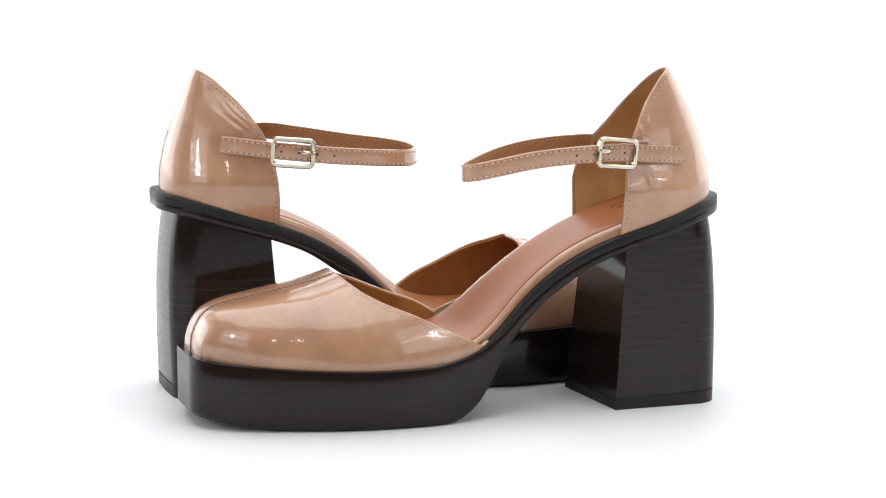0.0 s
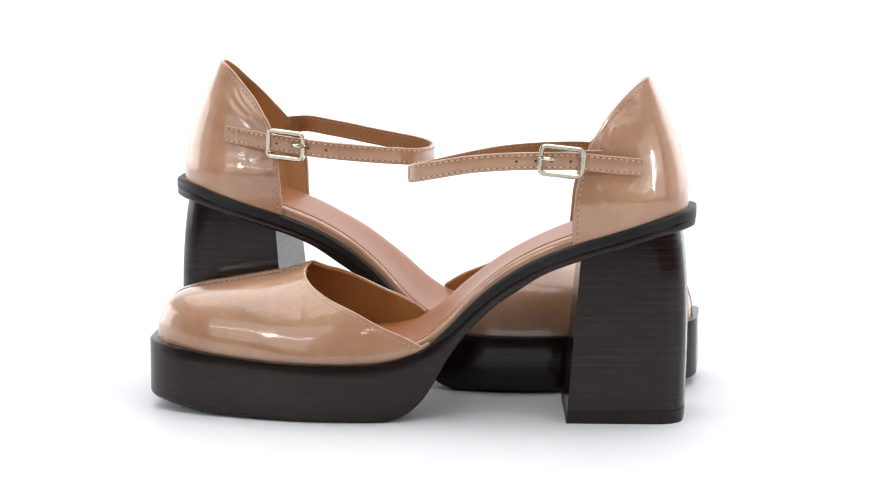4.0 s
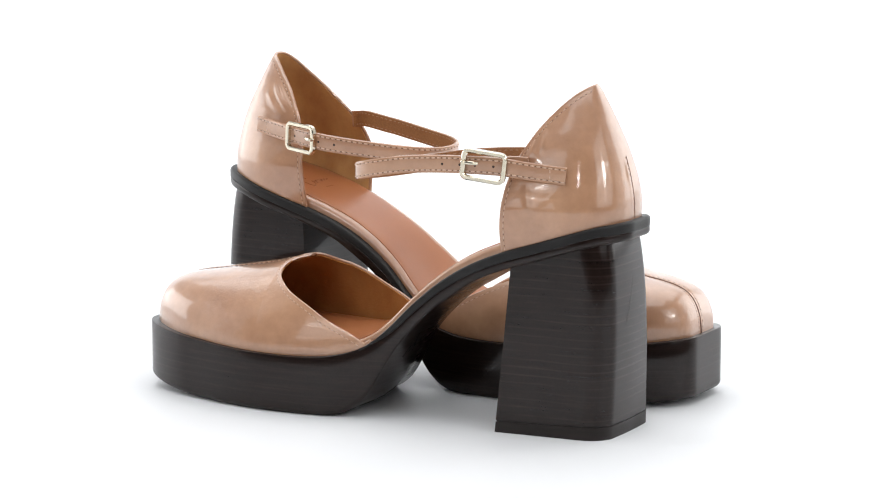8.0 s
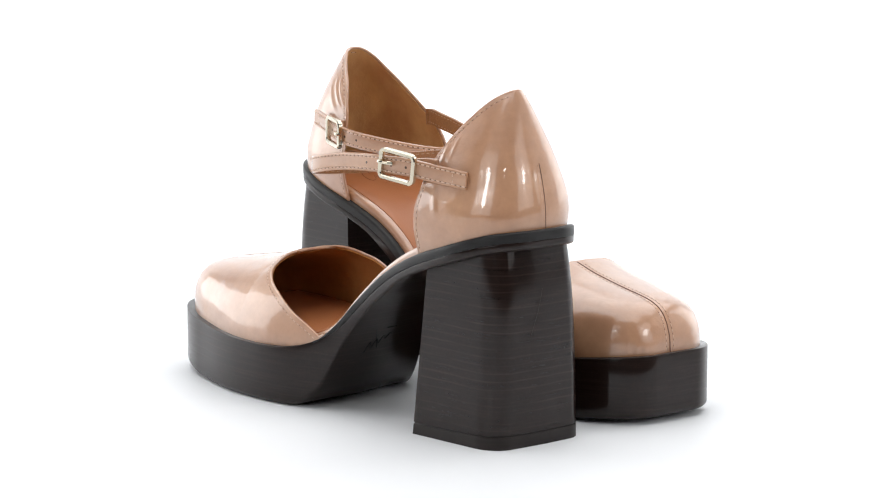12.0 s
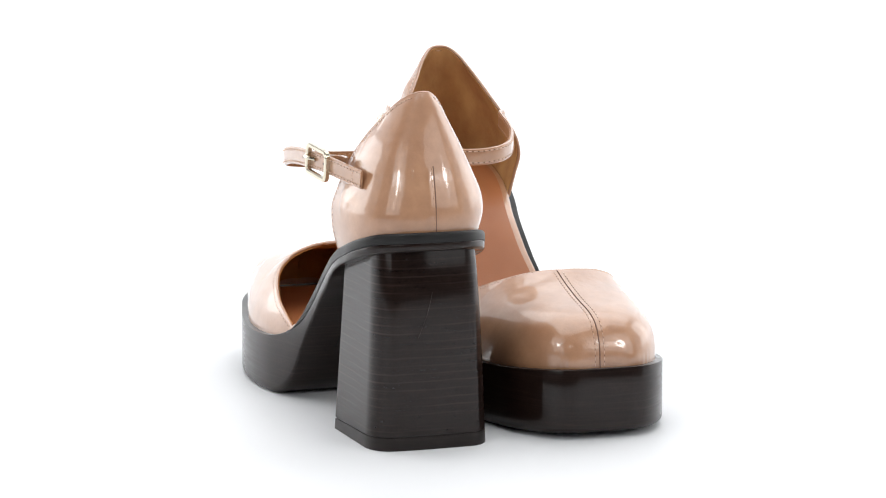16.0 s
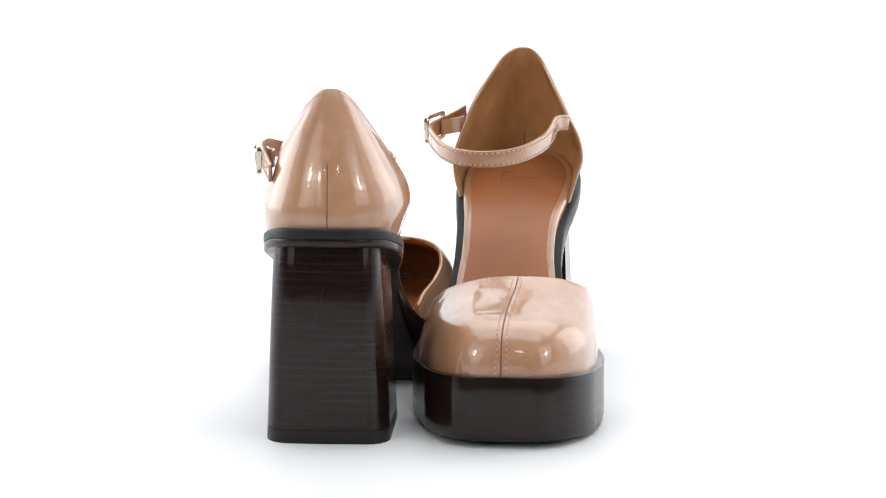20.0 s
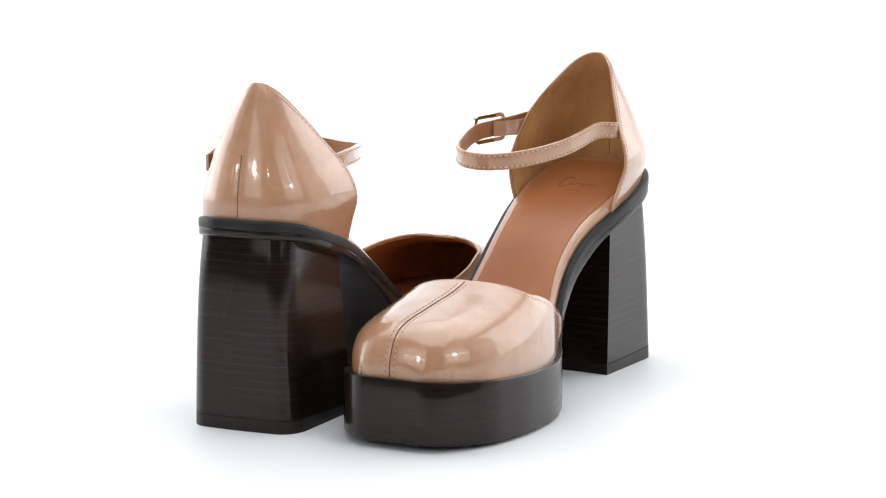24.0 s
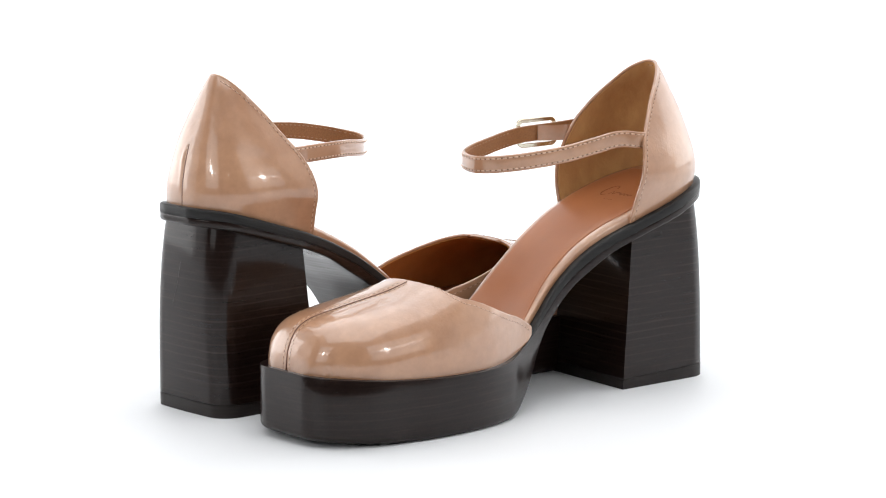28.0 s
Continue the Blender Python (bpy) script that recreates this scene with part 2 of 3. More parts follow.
# ---- the shoe: millimetres, x from heel to toe, y outwards, z up ----
Z_TOP = table([(-5, 96.8), (9, 94.7), (19, 91.8), (36, 86.4), (51, 81.6), (71, 73), (86, 63.5), (99, 52.3), (109, 41.9), (118, 34.2),
               (125, 30.8), (137, 28), (150, 27), (163, 26.8), (188, 27.3), (214, 28.8), (230, 30.2), (250, 32)])
Z_BOT = table([(-5, 88.8), (12, 85.4), (32, 79.4), (48, 74.5), (66, 67), (77, 59.7), (88, 51.8), (97, 42.8), (104, 34.6), (110, 25.4),
               (116, 14.6), (120, 9), (125, 4.4), (131, 1.3), (138, 0.1), (150, 0), (190, 0.1), (214, 1.0), (230, 2.6), (250, 5.2)])
W_OUT = table([(-5, 30), (20, 31.5), (40, 31.6), (55, 30.6), (75, 28.6), (90, 28.2), (105, 30), (120, 34), (140, 39.4), (160, 41.2),
               (175, 40.6), (190, 38.2), (215, 31.8), (235, 27.6), (250, 25.6)])
W_IN = table([(-5, 29), (20, 30.2), (40, 30), (55, 28.4), (75, 24.6), (90, 23.8), (105, 26), (120, 32), (140, 40.8), (165, 46.5),
              (190, 47.8), (215, 45.2), (235, 41.8), (250, 39.2)])
X_HEEL, X_TOE = -3.0, 249.0


def half_width(x, side, inset=0.0):
    """The sole's outline: outward half width at x, with rounded corners at heel and toe."""
    w = (W_OUT if side > 0 else W_IN)(x) - inset
    x0, x1 = X_HEEL + inset, X_TOE - inset
    for d, lx, ly in ((x - x0, 36.0, 23.0), (x1 - x, 34.0, 20.5)):
        u = np.clip(1 - d / lx, 0, 1)
        w = w - ly * (1 - np.sqrt(1 - u * u))
    return w


WAIST = table([(55, 0), (70, 1.4), (85, 4.0), (108, 6.8), (122, 7.0), (140, 4.8), (160, 1.4), (178, 0)])


def forward(x, y):
    """On the inner side the waist of the shoe lies further forward."""
    u = np.clip((8.0 - y) / 40.0, 0, 1)
    return x + float(WAIST(x)) * u * u * (3 - 2 * u)


def stations(a, b, count, ends=(True, True)):
    u = np.linspace(0, 1, count)
    if ends == (True, True):
        u = (1 - np.cos(math.pi * u)) / 2
    elif ends[0]:
        u = 1 - np.cos(math.pi * u / 2)
    elif ends[1]:
        u = np.sin(math.pi * u / 2)
    return a + (b - a) * u


def slab(x0, x1, low, high, edge, count=110, round_low=1.0, round_high=0.6, across=9, ends=(True, True)):
    """A layer of the sole between two heights: outlines stacked along a profile with rounded edges all round."""
    def inset(x):
        return float(edge(x)) if callable(edge) else edge

    def soft(x):
        return float(round_low(x)) if callable(round_low) else round_low

    def outline(step, height):
        """Rows across the outline, each from the outer to the inner side."""
        a, b = x0 + ends[0] * step(x0), x1 - ends[1] * step(x1)
        rows = []
        for x in stations(a, b, count, ends):
            wo, wi = float(half_width(x, 1, step(x))), -float(half_width(x, -1, step(x)))
            rows.append([(forward(x, y), y, float(height(x))) for y in np.linspace(wo, wi, across)])
        return rows

    def rim(rows):
        return ([r[0] for r in rows] + list(rows[-1][1:-1]) + [r[-1] for r in rows[::-1]] + list(rows[0][-2:0:-1]))

    profile = []
    for k in np.linspace(0, math.pi / 2, 4):
        profile.append((lambda x, k=k: inset(x) + round_high * (1 - math.sin(k)), lambda x, k=k: high(x) - round_high * (1 - math.cos(k))))
    for k in np.linspace(math.pi / 2, 0, 6):
        profile.append((lambda x, k=k: inset(x) + soft(x) * (1 - math.sin(k)), lambda x, k=k: low(x) + soft(x) * (1 - math.cos(k))))
    layers = [outline(*p) for p in profile]
    g = np.array([rim(r) for r in layers])
    verts, faces = list(g.reshape(-1, 3)), grid_faces(g.shape[0], g.shape[1], wrap_v=True)
    for r in (layers[0], layers[-1]):
        faces += grid_faces(count, across, base=len(verts))
        verts += [p for row in r for p in row]
    return np.array(verts), faces


def scaled(data, side):
    """From the shoe's millimetres to metres, mirrored for the other foot."""
    verts, faces = data
    v = np.array(verts, float) * (0.001, 0.001 * side, 0.001)
    return v, faces


# The heel cup
CUP_W_OUT = table([(79, 28.6), (92, 32), (101, 32.6), (110, 30.2), (119, 27), (125, 24.8), (133, 20.6), (139, 16.8), (143, 14.3), (147, 11.9), (151, 9.2), (156, 5.2)])
CUP_W_IN = table([(79, 25.5), (91, 29), (102, 32), (110, 30.6), (119, 26.2), (125, 23), (133, 18.6), (139, 15.2), (143, 13.1), (147, 11.2), (151, 8.9), (156, 5.2)])
CUP_F_OUT = table([(79, 51.4), (93, 51), (104, 50), (114, 48.4), (124, 44.8), (129, 42), (138.5, 37.2), (143, 36.2), (147, 35.8), (151, 36), (156, 37)])
CUP_F_IN = table([(79, 56), (86, 55.3), (102, 53.6), (119, 47.6), (124, 44), (131, 39.2), (139, 35.6), (143, 34.8), (147, 34.8), (151, 35.5), (156, 37)])
CUP_BACK = table([(79, 0.4), (96, 0.4), (105, 0.7), (113, 2), (124, 5), (134, 9), (146, 14.4), (153, 18), (156, 20)])
EDGE_OUT = table([(125, 44.3), (129, 42), (134, 39.2), (138.5, 36.2), (143, 32.5), (147, 28.8), (150.5, 25), (152.6, 22), (153.8, 19.9), (154.4, 18.7)])
EDGE_IN = table([(125, 43.4), (131, 39.2), (135, 36.6), (139, 33.6), (143, 30.4), (147, 27), (150.5, 23.8), (152.6, 21.6), (153.8, 20), (154.4, 18.7)])
CUP_TOP = 154.4
ARC = np.linspace(0, math.pi / 2, 80)
ARC_S, ARC_C = np.sin(ARC) ** (2 / 2.6), np.clip(np.cos(ARC), 0, 1) ** (2 / 2.6)


def cup_line(side, z):
    """The level line of the cup at height z from the back to the front edge, and its running length."""
    front, width = (CUP_F_OUT, CUP_W_OUT) if side > 0 else (CUP_F_IN, CUP_W_IN)
    f, b, w = float(front(z)), float(CUP_BACK(z)), float(width(z))
    line = np.stack([f - (f - b) * ARC_C, side * w * ARC_S], 1)
    return line, np.r_[0, np.cumsum(np.linalg.norm(np.diff(line, axis=0), axis=1))]


def cup_point(side, q, z):
    line, run = cup_line(side, z)
    want = q * run[-1]
    return np.array((np.interp(want, run, line[:, 0]), np.interp(want, run, line[:, 1]), z))


def cup_out(side, q, z):
    """The level outward direction of the cup."""
    a, b = cup_point(side, max(q - 0.04, 0), z), cup_point(side, min(q + 0.04, 1), z)
    t = b - a
    n = np.array((-t[1], t[0], 0.0)) * side
    if q < 0.03:
        n = np.array((-1.0, 0.0, 0.0))
    return n / np.linalg.norm(n)


def cup_low(side, q):
    x = cup_point(side, q, 88)[0]
    return float(Z_TOP(x)) - 0.4


def cup_limit(side, z, cut):
    """How far round the cup reaches at height z: the edge runs up to the peak and closes over it."""
    if z < 125:
        return 1.0
    cut = cut * min((z - 125) / 18.0, 1.0)
    line, run = cup_line(side, z)
    edge = (EDGE_OUT if side > 0 else EDGE_IN)(z + cut) - CUP_BACK(z + cut) + CUP_BACK(z)
    return min(float(np.interp(edge, line[:, 0], run) / run[-1]), 1.0)


def cup_grid(cut, nu=161, nv=90, drop=0.0, short=0.0, folds=(), pucker=False):
    g, n = np.zeros((nu, nv, 3)), np.zeros((nu, nv, 3))
    for i, a in enumerate(np.linspace(-1, 1, nu)):
        side = 1 if a >= 0 else -1
        z0, z1 = cup_low(side, abs(a)), CUP_TOP - cut - drop
        for j, v in enumerate(np.linspace(0, 1, nv)):
            z = z0 + (z1 - z0) * (1 - (1 - v) ** 2.2)
            q = abs(a) * cup_limit(side, z, cut + drop) * (1 - short)
            g[i, j], n[i, j] = cup_point(side, q, z), cup_out(side, q, z)
            rise = 0.0
            for turn, q0, h0, q1, h1, wide, high in folds:
                if turn == side:
                    ax, az, bx, bz = (q - q0) * 60, z - h0, (q1 - q0) * 60, h1 - h0
                    k = min(max((ax * bx + az * bz) / (bx * bx + bz * bz), 0), 1)
                    d2 = (ax - k * bx) ** 2 + (az - k * bz) ** 2
                    rise += high * math.exp(-d2 / wide ** 2) * min(1, 4 * k * (1 - k) + 0.15)
            if pucker:
                gap = (cup_limit(side, z, cut + drop) - q) * cup_line(side, z)[1][-1]
                rise += 0.06 * math.exp(-((gap - 1.9) / 1.3) ** 2) * math.sin(2 * math.pi * (z + 0.35 * gap) / 2.7) * (0.5 + 0.5 * math.sin(0.37 * z + side))
            g[i, j] += rise * n[i, j]
    return g, n


# The toe cap
SPINE_Z = table([(115, 73.2), (150, 70.2), (172, 66.2), (178, 64.4), (184, 62.7), (191, 60.9), (204, 58.6), (217, 56.4), (228, 54.6), (234, 53),
                 (239, 50.4), (242, 47.2), (244.5, 42), (245.7, 37), (246.2, 31)])
SPINE_Y = table([(115, -8), (178, -8), (212, -6), (246.2, -5)])
LINE_OUT = table([(117, 32.2), (127, 38), (138, 43), (150, 49.1), (163, 54.6), (169, 57.6), (173.5, 60.2), (176.5, 62.7), (178, 64.3)])
LINE_IN = table([(117, 39.4), (125, 44), (139, 48.4), (152, 52.8), (165, 57.4), (172, 59.4), (176, 61.8), (178, 64.3)])
VAMP_X0 = 116.0


def panel_stations(count):
    """Stations from the rear tip of the panel to the toe, even along the ridge."""
    xs = np.concatenate([np.linspace(VAMP_X0, 240, 300), np.linspace(240, 246.15, 240)[1:]])
    line = np.stack([xs, SPINE_Z(xs) * 1.2], 1)
    return np.sort(np.concatenate([even(line, count)[:, 0], np.linspace(170, 178.05, 24)]))


def toe_panel_grid(side, nu=230, nv=34):
    """One half of the toe, from the sole's edge up to the ridge, or to the opening behind it."""
    xs = panel_stations(nu)
    g = np.zeros((len(xs), nv, 3))

    def reach(x, p, low, ridge):
        """How far up its arch the panel goes at x, from 0 to 1."""
        if x >= 178:
            return 1.0
        edge = LINE_OUT if side > 0 else LINE_IN
        up = math.asin(np.clip((float(edge(x)) - low) / (ridge - low), 0.03, 1) ** (p / 2))
        return up / (math.pi / 2)

    for i, x in enumerate(xs):
        w = side * float(half_width(x, side, 2.8 - (1.5 if side > 0 else 2.7) * float(np.clip((142 - x) / 24, 0, 1)) ** 1.5))
        c, ridge, low = float(SPINE_Y(x)), float(SPINE_Z(x)), float(Z_TOP(x)) - 0.3
        toe = np.clip((x - 175) / 55, 0, 1)
        p = (2.05 if side > 0 else 3.3) * (1 - toe) + 2.9 * toe
        top = reach(x, p, low, ridge)
        for j, v in enumerate(np.linspace(0, 1, nv)):
            a = math.pi / 2 * top * v
            h, z = max(math.cos(a), 0) ** (2 / p), math.sin(a) ** (2 / p)
            dip = 0.35 * math.exp(-((w - c) * h / 0.9) ** 2)
            y = c + (w - c) * h
            g[i, j] = (forward(x, y), y, low + (ridge - low) * z - dip)
    # small puckers where the leather is drawn over the edge of the toe
    base = g[:, 0]
    run = np.r_[0, np.cumsum(np.linalg.norm(np.diff(base, axis=0), axis=1))]
    front = np.clip((base[:, 0] - 222) / 14, 0, 1)
    fold = np.sin(run * 1.25 + 1.5 * np.sin(run * 0.31 + side)) * np.clip(np.sin(run * 0.23 + 2 * side), 0.1, 1)
    away = g - np.array((215.0, 0, 0))
    away[:, :, 2] = 0
    away /= np.linalg.norm(away, axis=2, keepdims=True) + 1e-9
    rise = np.exp(-((g[:, :, 2] - base[:, None, 2]) / 4.2) ** 2)
    g -= away * (0.42 * front * (0.5 + 0.5 * fold))[:, None, None] * rise[:, :, None]
    return g


def heel_rings(levels, shrink=0.0):
    rings = []
    for w in levels:
        ring = []

        def put(x, y):
            z = w * (float(Z_BOT(x)) + 0.4)
            ring.append((x, y, z))

        z0 = w * 80
        fo, fi = 54.2 - 6.0 * w - shrink, 59.6 - 7.4 * w - shrink
        back = 1.9 - 1.1 * math.sin(math.pi * min(z0, 85) / 85) + 2.4 * w ** 5 + shrink
        wo, wi = 30.6 - 3.4 * w - shrink, 25.4 - 2.4 * w - shrink
        yo, yi = wo - 1.9, wi + 0.9 - 1.9 * w
        for k in np.linspace(0, 1, 8):
            put(fo + (back + 13 - fo) * k, wo + (yo - wo) * k)
        for k in np.linspace(0, 1, 13)[1:]:
            put(back + 13 * (1 - math.sin(k * math.pi / 2)), yo - 11 * (1 - math.cos(k * math.pi / 2)))
        for k in np.linspace(0, 1, 8)[1:-1]:
            put(back - 0.5 * math.sin(math.pi * k), (yo - 11) + (-(yi - 10) - (yo - 11)) * k)
        for k in np.linspace(1, 0, 13):
            put(back + 12 * (1 - math.sin(k * math.pi / 2)), -(yi - 10 * (1 - math.cos(k * math.pi / 2))))
        for k in np.linspace(1, 0, 8)[1:]:
            put(fi + (back + 12 - fi) * k, -(wi + (yi - wi) * k))
        for k in np.linspace(0, 1, 9)[1:-1]:
            put(fi + (fo - fi) * k, -wi + (wo + wi) * k)
        rings.append(ring)
    return rings


def ribbon(line, outward, width, thick, behind):
    """A strap layer along a line; outward: a horizontal direction at each point."""
    rings = []
    t = np.gradient(line, axis=0)
    t /= np.linalg.norm(t, axis=1, keepdims=True)
    for c, d, o in zip(line, t, outward):
        up = np.array((0, 0, 1.0))
        up = up - d * (up @ d)
        up /= np.linalg.norm(up)
        n = np.cross(d, up)
        n = n if n @ o > 0 else -n
        h, e = width / 2, min(0.35, thick * 0.4)
        ring = [(-h, 0), (-h, thick - e), (-h + e, thick), (-h * 0.5, thick + 0.12), (0, thick + 0.15), (h * 0.5, thick + 0.12), (h - e, thick), (h, thick - e), (h, 0)]
        rings.append([c + up * a + n * (b - behind) for a, b in ring])
    return rings


def shoe(name, side, strap_points, hole_at, buckle_at, tilt, cut, spring, folds, label):
    root = tagged(new(name), label, "shoe", "pair of shoes")

    def add(part_name, data, material, text="", parent=root, sharp=40, fix=True):
        v, f = scaled(data, side)
        return finish(part_name, v, f, material, parent, text, sharp, fix)

    # Sole, welt and heel
    def layer(x):
        u = np.clip((x - 100) / 24, 0, 1)
        return 4.6 * (1 - u * u * (3 - 2 * u))

    sole = add("platform_sole", slab(X_HEEL + 0.2, X_TOE, lambda x: Z_BOT(x) * (spring if x > 190 else 1.0), lambda x: Z_TOP(x) - layer(x) - 0.03 * (x < 121), lambda x: 0.1 * (x < 121), 150, lambda x: 1.3 + 1.5 * np.clip((x - 112) / 12, 0, 1), 0.3), PLATFORM,
        "thick black platform sole rising to a thin shank")
    # Pressed mark under the waist, drawn as plain strokes
    swirl = [(107.6 - 0.33 * (12 - y) + 1.3 * math.sin(y * 1.9) * (0.4 + 0.05 * y), y) for y in np.linspace(1, 14.5, 80)]
    stem = [(105.4 + 0.9 * k, 9.5 - 0.7 * k) for k in np.linspace(-4.5, 3.5, 10)]
    bar = [(101.2, y) for y in np.linspace(0.5, 6.5, 10)]
    for stroke in (swirl, stem, bar):
        add("pressed_mark", tube([(forward(x, y * side), y * side, float(Z_BOT(x)) + 0.16) for x, y in stroke], 0.27), MARK, "faint black pressed mark", sole)
    add("welt", slab(X_HEEL, 121.5, lambda x: Z_TOP(x) - layer(x), lambda x: Z_TOP(x) + 0.02, 0.0, 90, 0.2, 1.2, ends=(True, False)), SOLE,
        "thin black layer round the edge of the sole")
    heel = add("heel", loft(heel_rings(np.linspace(0.075, 1.0, 16))), STACK, "dark brown stacked block heel with fine layer lines")
    if side > 0:
        mark = spline([(0.75, 1.8, 70), (0.7, 3.4, 63.2), (0.7, 5.2, 57.5), (0.75, 8.2, 50)], 30)
        add("scratch", tube(mark - np.array((0.4, 0, 0)), 0.055, 5), SCRATCH, "fine pale scratch", heel)
    add("heel_tip", loft(heel_rings([0.0, 0.066]) + heel_rings([0.0665, 0.076], 0.35)), LIFT, "black rubber heel tip")

    # Inside: wrapped insole and leather sock
    add("insole_rim", slab(2.5, 226, lambda x: Z_TOP(x) - 0.6, lambda x: Z_TOP(x) + 4.2, lambda x: 3.6 + 1.8 * np.clip((x - 104) / 14, 0, 1), 90, 0.3, 2.2, ends=(True, False)), PATENT,
        "pink tan patent wrap round the insole edge")
    sock = add("insole_sock", slab(6.5, 222, lambda x: Z_TOP(x) + 3.6, lambda x: Z_TOP(x) + 4.7, 7.2, 90, 0.2, 0.45, ends=(True, False)), SOCK,
               "smooth reddish brown leather insole")
    # Stamped mark, drawn as plain strokes
    first = [(38.5 - 5.2 * math.sin(a), -6.6 + 2.6 * math.cos(a) + 0.8 * math.sin(a)) for a in np.linspace(0.5, 5.4, 40)]
    wave = [(40.4 + 1.5 * math.sin(v * 2.5) * (1.1 - 0.05 * (v + 5)) - 2.6 * math.exp(-((v - 0.6) / 0.5) ** 2), v) for v in np.linspace(-4.6, 10, 120)]
    bars = [[(47.0, v), (47.0, v + 0.9)] for v in (-2.2, -0.6, 1.0, 2.6)]
    for stroke, r in [(first, 0.36), (wave, 0.3)] + [(b, 0.3) for b in bars]:
        add("stamped_mark", tube([(x, v * side, float(Z_TOP(x)) + 4.58) for x, v in stroke], r), STAMP, "faint stamped mark", sock)

    # Heel cup
    g, n = cup_grid(cut, folds=folds, pucker=True)
    cup = add("heel_cup", shell(g, g - 1.3 * n), PATENT, "glossy pink tan patent heel cup", sharp=50)
    gl, nl = cup_grid(cut, drop=0.5, short=0.012)
    add("heel_lining", shell(gl - 1.25 * nl, gl - 1.9 * nl), LINING, "brown suede lining", sharp=60)
    inner = np.array([cup_point(1, 0, z) + np.array((1.95, 0, 0)) for z in np.linspace(100, 109, 12)])
    add("lining_seam", tube(inner, 0.2), BACK_THREAD, "short closed seam inside the heel")
    edge, normal = [], []
    for turn in (1, -1):
        half, half_n = [], []
        for z in np.linspace(cup_low(turn, 1) + 1, CUP_TOP - cut - 2.1, 90):
            q = cup_limit(turn, z + 0.9, cut) - 1.45 / cup_line(turn, z)[1][-1]
            if q > 0:
                half.append(cup_point(turn, q, z))
                half_n.append(cup_out(turn, q, z))
        edge += half[::turn]
        normal += half_n[::turn]
    add("edge_stitching", stitches(np.array(edge), np.array(normal), 2.7, 1.8, 0.3, 0.02), EDGE_THREAD, "tan thread", cup)
    add("needle_holes", stitches(np.array(edge), np.array(normal), 2.7, 0.8, 0.27, -0.02, 1), BACK_THREAD, "dark needle holes", cup)
    fold = []
    for turn in (1, -1):
        half = []
        for z in np.r_[np.linspace(cup_low(turn, 1) + 0.5, 150, 70), np.linspace(150, CUP_TOP - cut - 0.05, 40)[1:]]:
            if z < CUP_TOP - cut:
                q = cup_limit(turn, z, cut)
                half.append(cup_point(turn, q, z) - 0.65 * cup_out(turn, q, z))
        fold += half[::turn]
    add("folded_edge", tube(even(np.array(fold), 150), 0.72, 8), PATENT, "rounded folded edge", cup)
    seam = np.array([cup_point(1, 0, z) for z in np.linspace(96, 124, 24)])
    back = np.tile((-1.0, 0, 0), (24, 1))
    add("back_seam", tube(seam - 0.12 * back, 0.3), BACK_THREAD, "closed back seam", cup)
    add("seam_stitching", stitches(seam + np.array((-0.02, 0.9, 0)), back, 2.4, 1.8, 0.2, 0.02), PATENT, "glossy waxed thread", cup)

    # Toe cap
    for turn in (1, -1):
        g = toe_panel_grid(turn)
        n = grid_normals(g)
        if n[60, 4] @ np.array((0, turn, 0)) < 0:
            n = -n
        toe = add("toe_panel", shell(g, g - 1.3 * n), PATENT, "glossy pink tan patent toe panel", sharp=60)
        add("toe_lining", shell(g[1:-6] - 1.34 * n[1:-6], g[1:-6] - 2.0 * n[1:-6]), TOE_LINING, "orange brown leather lining", toe, sharp=60)
        rim = [i for i in range(1, len(g)) if g[i, 0, 0] < 178.02]
        meet = g[rim[-1] + 1, -1] - np.array((0.3, 0, 0.5))
        lip = np.array([g[i, -1] - 0.65 * n[i, -2] for i in rim[:-2]] + [meet])
        add("folded_edge", tube(even(lip, 110), 0.72, 8), PATENT, "rounded folded edge", toe)
        row, row_n = [], []
        for i in rim:
            run = np.r_[0, np.cumsum(np.linalg.norm(np.diff(g[i], axis=0), axis=1))]
            if run[-1] > 3:
                row.append([np.interp(run[-1] - 2.2, run, g[i, :, k]) for k in range(3)])
                row_n.append(n[i, -3])
        add("rim_stitching", stitches(np.array(row), np.array(row_n), 2.7, 1.8, 0.28, 0.02), EDGE_THREAD, "tan thread", toe)
        add("needle_holes", stitches(np.array(row), np.array(row_n), 2.7, 0.7, 0.24, -0.06, 1), BACK_THREAD, "dark needle holes", toe)
        row, row_n = [], []
        for i in range(len(g)):
            if 180 < g[i, 0, 0] < 246:
                run = np.r_[0, np.cumsum(np.linalg.norm(np.diff(g[i], axis=0), axis=1))]
                row.append([np.interp(run[-1] - 2.2, run, g[i, :, k]) for k in range(3)])
                row_n.append(n[i, -4])
        add("seam_stitching", stitches(np.array(row), np.array(row_n), 2.7, 1.8, 0.3, 0.03), EDGE_THREAD, "tan thread", toe)
        add("needle_holes", stitches(np.array(row), np.array(row_n), 2.7, 0.75, 0.28, -0.02, 1), BACK_THREAD, "dark needle holes", toe)
    ridge = np.array([(x, float(SPINE_Y(x)), float(SPINE_Z(x)) - 0.28) for x in panel_stations(130) if 178.5 < x < 246.3])
    add("toe_seam", tube(ridge, 0.3), BACK_THREAD, "closed seam along the middle of the toe", toe)

    # Ankle strap
    path = spline(strap_points, 150)
    tang = np.gradient(path, axis=0)
    out = np.stack([tang[:, 1], -tang[:, 0], 0 * tang[:, 0]], 1)
    out /= np.linalg.norm(out, axis=1, keepdims=True)
